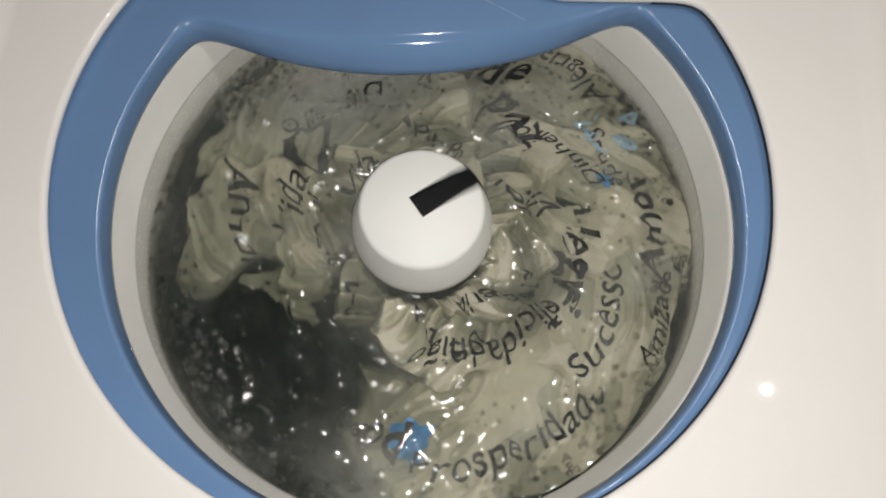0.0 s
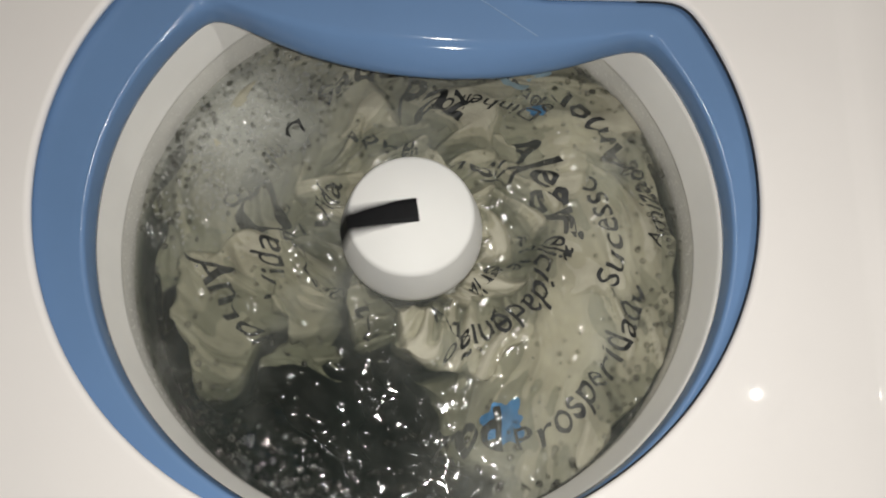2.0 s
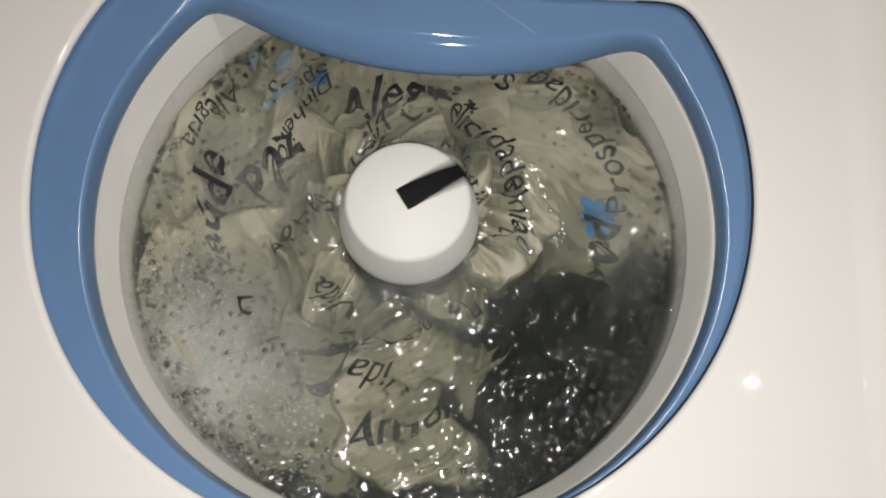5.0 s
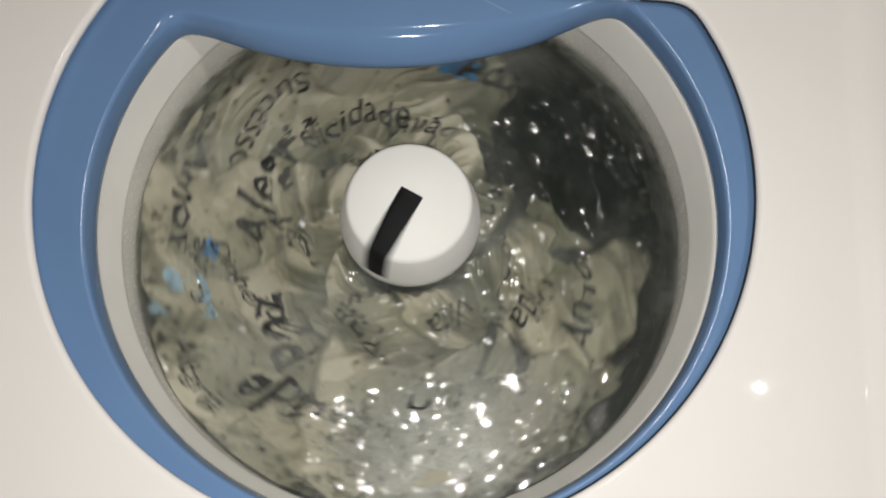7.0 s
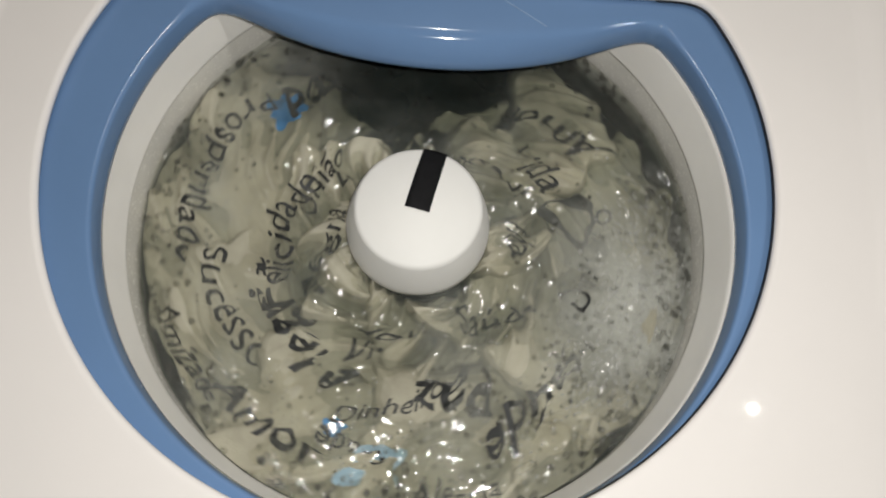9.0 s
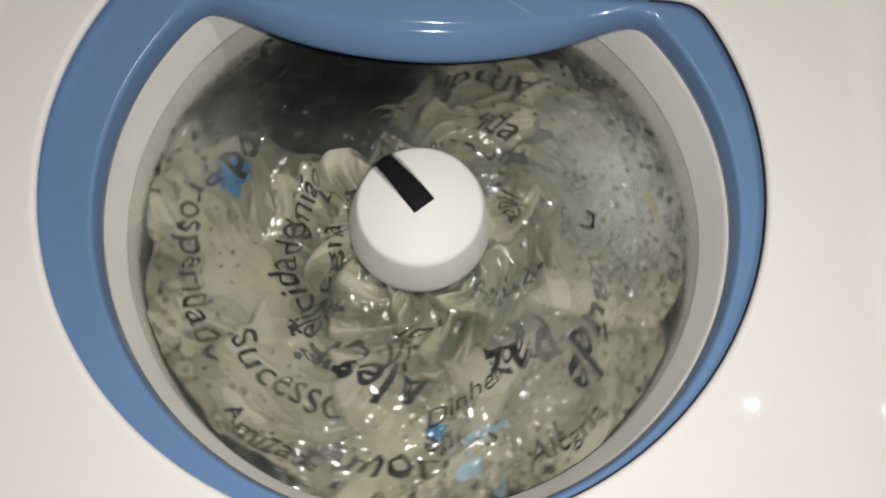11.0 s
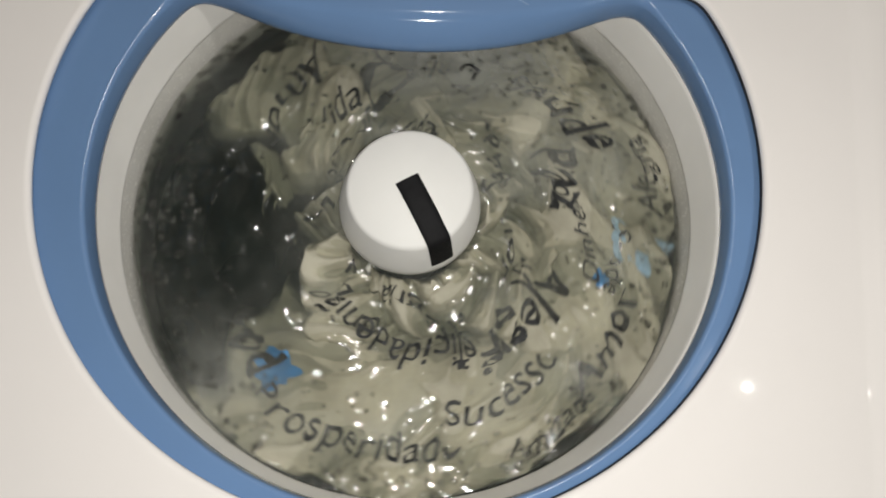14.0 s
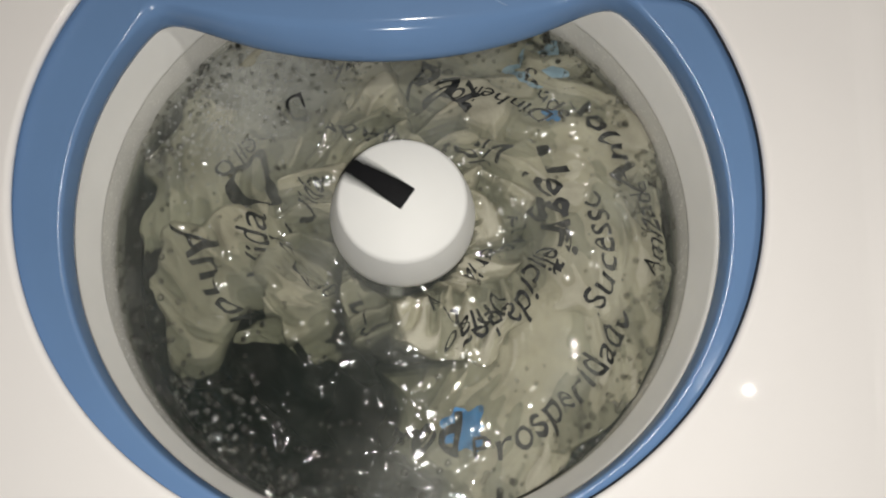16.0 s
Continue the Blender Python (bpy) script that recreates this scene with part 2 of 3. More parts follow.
# a solid dark bar stands in for the gap beside the plate
part("hinge_gap", box_mesh(0.1034, 0.1046, 0.159, 0.195, TOP + 0.0003, TOP + 0.0016, 0.0003, 1), GAP_DARK, machine, "dark gap beside the hinge plate")


# the blue tub rim, which twists with the tub
def rim_radii():
    """Inner edge of the blue rim: a circle with a bulge that reaches in at the back."""
    radii = []
    for i in range(STEPS):
        a = 2 * math.pi * i / STEPS
        dx, dy = math.cos(a), math.sin(a)
        r = 0.0025 * dx + 0.2158
        b = 0.003 * dx + 0.446 * dy
        disc = b * b - (0.003 ** 2 + 0.446 ** 2 - 0.3414 ** 2)
        if dy > 0 and disc > 0:
            r = min(r, b - math.sqrt(disc))
        radii.append(r)
    return softened(radii, 2)


SCRATCH = (0.041, 0.159, 0.083, 0.1315)


def build_tub():
    tub = tagged(new("tub"), "suspended white tub with a glossy blue rim")
    tub.parent = machine
    radii = rim_radii()
    ang = [2 * math.pi * i / STEPS for i in range(STEPS)]
    # the bulge has a sloping front and a rounded crest; the sides are a low roll that falls away outwards
    side = [(0.004, -0.031), (0.0006, -0.0295), (0.0, -0.025), (0.0001, -0.0120), (0.0004, -0.0106), (0.0013, -0.0094), (0.0026, -0.0091), (0.0040, -0.0091)]
    front = [(0.004, -0.034), (0.0006, -0.0325), (0.0, -0.0290), (0.0012, -0.0245), (0.0060, -0.0175), (0.0120, -0.0110), (0.0165, -0.0085), (0.0215, -0.0079)]
    bulge = softened([1.0 if 43 < 360 * i / STEPS < 138 else 0.0 for i in range(STEPS)], 5)
    rings = []
    for (d0, z0), (d1, z1) in zip(side, front):
        rings.append([((r + d0 + (d1 - d0) * k) * math.cos(a), (r + d0 + (d1 - d0) * k) * math.sin(a), z0 + (z1 - z0) * k) for r, a, k in zip(radii, ang, bulge)])
    for j in range(1, 11):
        u = j / 10
        ring = []
        for r, a, k in zip(radii, ang, bulge):
            start = r + 0.0040 + 0.0175 * k
            rr = start + (0.278 - start) * u
            fall = 0.0008 * u
            ring.append((rr * math.cos(a), rr * math.sin(a), -0.0091 + 0.0012 * k - fall))
        rings.append(ring)
    part("blue_rim", strips(rings), BLUE, tub, "glossy blue plastic rim with a bulge at the back")
    # a pale scratch across the bulge
    rows = []
    for k in range(25):
        u = k / 24
        x, y = SCRATCH[0] + (SCRATCH[2] - SCRATCH[0]) * u, SCRATCH[1] + (SCRATCH[3] - SCRATCH[1]) * u
        w = 0.0007 + 0.0004 * noise.noise(Vector((u * 9, 0, 0)))
        rows.append([(x - w, y - 0.3 * w, -0.00775), (x, y, -0.0073), (x + w, y + 0.3 * w, -0.00775)])
    part("scratch", strips(rows, closed=False), SCUFF, tub, "pale scuffed line in the blue plastic")
    part("inner_ring", lathe([(0.255, -0.0285), (0.2195, -0.0285), (0.2180, -0.0300), (0.2172, -0.0340), (0.2132, -0.0650), (0.2128, -0.0670), (0.2134, -0.0690), (0.2165, -0.0710)], 160), RIM, tub, "white plastic ring under the blue rim")
    part("basket_wall", lathe([(0.2150, -0.0702), (0.2160, -0.0715), (0.2160, -0.074), (0.2152, -0.086), (0.2165, -0.098), (0.2230, -0.14), (0.225, -0.42), (0.05, -0.43), (0.02, -0.43)], 160), RIM_GREY, tub, "wet greyish basket wall")
    return tub


tub = build_tub()


def build_agitator():
    ag = tagged(new("agitator"), "white agitator with a strip of black tape on its cap")
    ag.parent = machine
    CREASE, CROWN, SAG = 0.0456, -0.0095, 0.0085
    SIDE = [(0.0464, -0.0190), (0.0472, -0.0204), (0.0494, -0.0270), (0.0520, -0.0370), (0.0542, -0.0460), (0.0554, -0.0530)]

    def cap_height(r):
        """The cap's surface: a shallow crown out to the crease."""
        return CROWN - SAG * (r / CREASE) ** 2

    dome = [(max(0.0004, CREASE * k / 22), cap_height(CREASE * k / 22)) for k in range(23)]
    part("cap", lathe(dome + SIDE[:2], 96), CAP, ag, "smooth white cap with a shallow crown")
    part("skirt", lathe([(0.0468, -0.0199)] + SIDE[2:] + [(0.0557, -0.0590), (0.0530, -0.0625), (0.036, -0.0640), (0.034, -0.12), (0.040, -0.30), (0.10, -0.38)], 96), CAP, ag, "white sloping side of the cap")
    # the tape runs from the cap's top over its side
    path = [(r, cap_height(r)) for r in (CREASE * k / 60 for k in range(61))] + SIDE[:5]
    length = [0.0]
    for p, q in zip(path, path[1:]):
        length.append(length[-1] + math.dist(p, q))
    rows = []
    for k in range(34):
        s = -0.0052 + k * (length[-1] + 0.0052) / 33
        r = np.interp(abs(s), length, [p[0] for p in path])
        z = np.interp(abs(s), length, [p[1] for p in path])
        x = math.copysign(r, s)
        side = []
        for w in (-0.0092, -0.0088, -0.0045, 0.0, 0.0045, 0.0088, 0.0092):
            up = 0.0003 if abs(w) > 0.0090 else 0.0008
            if r < 0.036:
                h = cap_height(math.hypot(x, w))
                side.append((x, w, h + up))
            else:
                # wrap round the axis at this height
                turn = w / r
                side.append(((r + up) * math.cos(turn), (r + up) * math.sin(turn), z + up * 0.6))
        rows.append(side)
    part("tape", strips(rows, closed=False), TAPE, ag, "black adhesive tape")
    for turn in (118, 298):
        bm = box_mesh(0.030, 0.0605, -0.0028, 0.0028, -0.30, -0.070, 0.0022, 3)
        bmesh.ops.rotate(bm, verts=bm.verts, matrix=Matrix.Rotation(radians(turn), 3, "Z"))
        part("fin", bm, CAP, ag, "white fin below the cap")
    return ag


agitator = build_agitator()

# ---- the water ----
SEED = Vector((3.1, 7.7, 1.3))


def ripple(x, y):
    p = Vector((x, y, 0))
    r = math.hypot(x, y)
    chop = 0.62 + 1.3 * max(0.0, noise.noise(p * 9 + SEED)) + max(0.0, (r - 0.12) / 0.10) * 0.6
    return chop * (0.0019 * noise.noise(p * 62 + SEED) + 0.0005 * noise.noise(p * 140 - SEED)) + 0.0022 * noise.noise(p * 16)


def build_water():
    rings = []
    for k in range(190):
        r = 0.030 + (0.2235 - 0.030) * k / 189
        rings.append([(r * math.cos(a), r * math.sin(a), ripple(r * math.cos(a), r * math.sin(a))) for a in (2 * math.pi * i / 560 for i in range(560))])
    ob = part("wash_water", strips(rings), WATER_SKIN)
    tagged(ob, "cloudy grey wash water with ripples and glints", "water", kind="structure")
    for k, depth in enumerate((-0.005, -0.011, -0.018, -0.026, -0.038)):
        layer = []
        for m in range(56):
            r = 0.033 + (0.2228 - 0.033) * m / 55
            layer.append([(r * math.cos(a), r * math.sin(a), depth + 0.0035 * noise.noise(Vector((r * math.cos(a) * 24, r * math.sin(a) * 24, k * 5.0))) + 0.0018 * noise.noise(Vector((r * math.cos(a) * 75, r * math.sin(a) * 75, k * 3.0))))
                          for a in (2 * math.pi * i / 240 for i in range(240))])
        part("murk_layer", strips(layer), MURK, ob)
    # opaque disc below the cloths, coloured as dark as the depth would look
    deep = part("deep_dark_disc", lathe([(0.033, -0.165), (0.09, -0.160), (0.15, -0.162), (0.2232, -0.160)], 120), DEEP)
    tagged(deep, "opaque dark disc, its colour standing in for light lost in murky water", "water", kind="structure")
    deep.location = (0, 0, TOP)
    return ob


water = build_water()


# ---- the cloths ----
def ridge(v):
    return 1 - 2.2 * abs(v)


class Sheet:
    """One cloth: a stretch of the ring round the agitator, high along one edge and sinking under its neighbour."""

    def __init__(self, a0, a1, r0, r1, level, tilt, seed, sweep, fine, deep):
        self.a0, self.a1, self.r0, self.r1 = radians(a0), radians(a1), r0, r1
        self.level, self.tilt, self.seed, self.sweep, self.fine, self.deep = level, tilt, seed, sweep, fine, deep
        self.slant, self.ragged = (0.20, 0.03) if r0 > 0.06 else (0.75, 0.16)
        self.rm, self.am = (r0 + r1) / 2, radians(a0 + a1) / 2

    def height(self, r, a):
        s = (a - self.am) * (0.4 * self.rm + 0.6 * r)
        t = r - self.rm
        x, y = r * math.cos(a), r * math.sin(a)
        warp = 0.016 * noise.noise(Vector((x * 22, y * 22, self.seed)))
        across = s * math.cos(self.sweep) + t * math.sin(self.sweep) + warp
        along = -s * math.sin(self.sweep) + t * math.cos(self.sweep)
        f1 = ridge(noise.noise(Vector((across * 32 * self.fine, along * 5, self.seed * 3.7))))
        f2 = ridge(noise.noise(Vector((across * 80 * self.fine + 0.5 * f1, along * 12, self.seed * 5.1))))
        f3 = noise.noise(Vector((across * 20 + along * 26, along * 20 - across * 9, self.seed * 2.3)))
        f4 = ridge(noise.noise(Vector((across * 170 + f2, along * 30, self.seed * 7.9))))
        lump = noise.noise(Vector((x * 15, y * 15, self.seed + 4)))
        u = (a - self.a0) / (self.a1 - self.a0)
        z = self.level + self.tilt * (u - 0.5) + self.deep * (0.0100 * f1 + 0.0062 * f2 + 0.006 * f3 + 0.0014 * f4) + 0.008 * lump - 0.009
        return z if z < 0.0 else 0.004 * (1 - math.exp(-z / 0.004))

    def build(self):
        na, nr = 130, 80
        rows = []
        for j in range(nr):
            v = j / (nr - 1)
            row = []
            for i in range(na):
                u = i / (na - 1)
                wob = noise.noise(Vector((u * 2.1, v * 3.3, self.seed)))
                wob2 = noise.noise(Vector((u * 4.3, v * 1.7, self.seed + 9)))
                frill = noise.noise(Vector((u * 11, v * 7, self.seed + 5)))
                a = self.a0 + (self.a1 - self.a0) * (u + 0.16 * wob + 0.045 * frill + self.slant * (v - 0.5))
                r = self.r0 + (self.r1 - self.r0) * (v + (0.14 * wob2 + self.ragged * frill) * math.sin(math.pi / 2 * min(1, v * 2)))
                r = min(max(r, 0.045), 0.2158)
                edge = min(u, 1 - u, v * 0.8, (1 - v) * 3) / 0.15
                drop = 0.034 * max(0.0, 1 - edge) ** 2
                row.append((r * math.cos(a), r * math.sin(a), self.height(r, a) - drop))
            rows.append(row)
        return part("wet_cloth", strips(rows, closed=False), CLOTH)


def lettering(sheet, ob, text, r, a_deg, way, size, lean=0.0, warp=1.0):
    """Painted letters that follow the cloth round the agitator; way 1: letters point inwards, -1: outwards."""
    cu = bpy.data.curves.new("words", "FONT")
    cu.body, cu.size, cu.align_x, cu.align_y = text, size, "CENTER", "CENTER"
    cu.resolution_u = 3
    cu.offset = size * (0.012 if size > 0.035 else 0.003)
    tmp = bpy.data.objects.new("words", cu)
    me = bpy.data.meshes.new_from_object(tmp)
    bm = bmesh.new()
    bm.from_mesh(me)
    bpy.data.objects.remove(tmp)
    bmesh.ops.remove_doubles(bm, verts=bm.verts, dist=1e-6)
    bmesh.ops.triangulate(bm, faces=bm.faces)
    for _ in range(3):
        long = [e for e in bm.edges if e.calc_length() > 0.0032]
        if long:
            bmesh.ops.subdivide_edges(bm, edges=long, cuts=1)
            bmesh.ops.triangulate(bm, faces=bm.faces)
    slant = math.tan(radians(lean))
    for v in bm.verts:
        x, y = v.co.x, v.co.y
        y += x * slant + 0.22 * warp * size * noise.noise(Vector((x * 30, y * 30, a_deg))) + 0.10 * warp * size * noise.noise(Vector((x * 90, y * 90, a_deg)))
        x += 0.22 * y + 0.18 * warp * size * noise.noise(Vector((x * 34, y * 34, a_deg + 7)))
        rr = r - way * y
        a = radians(a_deg) + way * x / r
        v.co = (rr * math.cos(a), rr * math.sin(a), sheet.height(rr, a) + 0.0013)
    part("lettering", bm, PAINT, ob, "black hand-painted lettering")


def blot(sheet, ob, r, a_deg, size, material, label, seed):
    """An uneven patch of paint with blunt fingers."""
    rows = []
    for k in range(1, 11):
        row = []
        for i in range(60):
            a = 2 * math.pi * i / 60
            edge = size * (0.80 + 0.55 * noise.noise(Vector((math.cos(a) * 1.9, math.sin(a) * 1.9, seed))) + 0.12 * math.cos(5 * a + seed))
            d = edge * k / 10
            x, y = r * math.cos(radians(a_deg)) + d * math.cos(a), r * math.sin(radians(a_deg)) + d * math.sin(a)
            row.append((x, y, sheet.height(math.hypot(x, y), math.atan2(y, x)) + 0.0010))
        rows.append(row)
    part("paint_patch", strips(rows, cap_first=True), material, ob, label)


# angles are counted from the blue patch, against the clock
OUTER = [(-20, 62, 0.100, 0.222, -0.005, 0.006), (40, 98, 0.095, 0.222, -0.004, -0.006), (76, 134, 0.100, 0.222, -0.003, -0.010),
         (116, 176, 0.095, 0.222, -0.002, -0.010), (160, 216, 0.090, 0.220, -0.004, -0.012), (204, 256, 0.085, 0.210, -0.007, -0.014),
         (242, 284, 0.080, 0.203, -0.010, -0.016), (280, 318, 0.085, 0.170, -0.028, -0.014)]
SHEETS, LOOKS = [], []
TEXTS = ["wet off-white cloth with a blue painted hand and black words", "wet off-white cloth with black painted words floating in the water",
         "wet cream cloth with pale blue stains and black words", "wet cream cloth with black words near the tub wall", "wet off-white cloth under the suds",
         "wet beige cloth sunk in cloudy water", "small wet beige cloth deep in the water", "sunken grey cloth in the dark water"]
for k, (a0, a1, r0, r1, level, tilt) in enumerate(OUTER):
    SHEETS.append(Sheet(a0, a1, r0, r1, level, tilt, 1.0 + k, 1.25 if k % 2 else 0.95, 0.75, 0.75))
    LOOKS.append(TEXTS[k])
for k, (a0, a1, r1, sweep) in enumerate([(-24, 50, 0.128, 0.9), (20, 78, 0.104, -0.4), (58, 128, 0.128, 1.1), (100, 158, 0.112, 0.5), (140, 214, 0.126, 1.2),
                                         (196, 250, 0.104, -0.5), (228, 300, 0.120, 0.9), (286, 350, 0.092, 0.7)]):
    SHEETS.append(Sheet(a0, a1, 0.046, r1, -0.010 - 0.008 * (k > 5), -0.016, 11.0 + k, sweep, 1.25, 1.2))
    LOOKS.append("twisted wet cloth wound round the agitator" if k % 2 else "crumpled wet beige cloth beside the agitator")
cloths = []
for sheet, text in zip(SHEETS, LOOKS):
    cloths.append(tagged(sheet.build(), text, "cloth", group="washing in the tub"))

WORDS = [(0, "Prosperidade", 0.178, 27, 1, 0.030, 0), (0, "Paz", 0.160, -10, -1, 0.042, 0), (1, "Felicidade", 0.110, 46, -1, 0.030, -10),
         (1, "Sucesso", 0.156, 68, 1, 0.030, 6), (2, "Alegria", 0.126, 84, -1, 0.044, 4), (2, "Amor", 0.184, 97, 1, 0.038, 4), (1, "Amizade", 0.198, 74, 1, 0.024, 0),
         (2, "Saúde", 0.168, 118, -1, 0.024, 0), (3, "Dinheiro", 0.136, 127, 1, 0.020, 25), (3, "Paz", 0.128, 146, -1, 0.050, 0),
         (4, "Saúde", 0.160, 168, -1, 0.042, 14), (3, "Alegria", 0.198, 142, 1, 0.024, 0),
         (5, "Dinheiro", 0.140, 216, 1, 0.026, -8), (5, "Q", 0.124, 232, -1, 0.056, 0), (6, "Amor", 0.150, 266, 1, 0.036, 20), (6, "Vida", 0.112, 256, -1, 0.030, 0)]
INNER = [("União", 0.094, 12, -1, 0.024, 16), ("Paz", 0.072, 2, 1, 0.024, -25), ("Alegria", 0.080, 52, -1, 0.026, -18), ("Vida", 0.094, 112, 1, 0.024, 28),
         ("Amor", 0.078, 130, -1, 0.026, 20), ("Saúde", 0.088, 172, 1, 0.026, -30), ("Vida", 0.078, 222, -1, 0.026, 15), ("Sucesso", 0.086, 262, 1, 0.024, 24), ("Paz", 0.074, 312, -1, 0.024, -20)]
HOST = [8, 8, 9, 10, 11, 12, 13, 14, 15]
WORDS += [(k, *w) for k, w in zip(HOST, INNER)]
for k, text, r, a, way, size, lean in WORDS:
    lettering(SHEETS[k], cloths[k], text, r, a, way, size, lean, 2.4 if k > 7 else 1.3)
blot(SHEETS[0], cloths[0], 0.159, 0, 0.019, BLUE_PAINT, "bright blue painted patch", 2.0)
blot(SHEETS[2], cloths[2], 0.160, 112, 0.009, BLUE_PAINT, "bright blue painted patch", 5.0)
blot(SHEETS[3], cloths[3], 0.184, 124, 0.026, PALE_BLUE, "pale blue painted patch", 8.0)


# ---- suds ----
def bubbles(name, spots, material):
    """Many small domes in one mesh."""
    bm = bmesh.new()
    bmesh.ops.create_icosphere(bm, subdivisions=2, radius=1)
    base = np.array([v.co for v in bm.verts])
    tris = np.array([[v.index for v in f.verts] for f in bm.faces])
    bm.free()
    spots = np.array(spots)
    verts = (base[None] * spots[:, 3, None, None] * np.array([1, 1, 0.5]) + spots[:, None, :3]).reshape(-1, 3)
    faces = (tris[None] + (np.arange(len(spots)) * len(base))[:, None, None]).reshape(-1, 3)
    me = bpy.data.meshes.new(name)
    me.from_pydata(verts.tolist(), [], faces.tolist())
    me.polygons.foreach_set("use_smooth", [True] * len(me.polygons))
    me.materials.append(material)
    return new(name, me)


def spot(rng, r, a, lo, hi):
    x, y = r * math.cos(a), r * math.sin(a)
    return x, y, ripple(x, y), rng.uniform(lo, hi)


def build_suds():
    rng = random.Random(4)
    clear, white = [], []
    for _ in range(620):
        clear.append(spot(rng, 0.2165 - abs(rng.gauss(0, 0.014)), rng.uniform(0, 2 * math.pi), 0.0010, 0.0028))
    for _ in range(320):
        clear.append(spot(rng, 0.06 + 0.155 * math.sqrt(rng.random()), rng.uniform(0, 2 * math.pi), 0.0008, 0.0022))
    for _ in range(60):
        clear.append(spot(rng, min(0.215, rng.gauss(0.190, 0.018)), radians(rng.gauss(-42, 20)), 0.0008, 0.0028))
    for _ in range(260):
        clear.append(spot(rng, min(0.215, max(0.08, rng.gauss(0.165, 0.03))), radians(rng.gauss(170, 40)), 0.0008, 0.0022))
    for _ in range(1700):
        white.append(spot(rng, min(0.219, max(0.10, rng.gauss(0.182, 0.020))), radians(rng.gauss(205, 16)), 0.0005, 0.0014))
    for _ in range(700):
        white.append(spot(rng, min(0.219, max(0.08, rng.gauss(0.165, 0.03))), radians(rng.gauss(170, 40)), 0.0004, 0.0010))
    a = tagged(bubbles("soap_bubbles", clear, BUBBLE), "clear soap bubbles scattered on the wash water", "bubbles", kind="stuff")
    b = tagged(bubbles("suds", white, SUDS), "patch of fine white suds on the water", "suds", kind="stuff")
    return a, b


soap_bubbles, suds = build_suds()


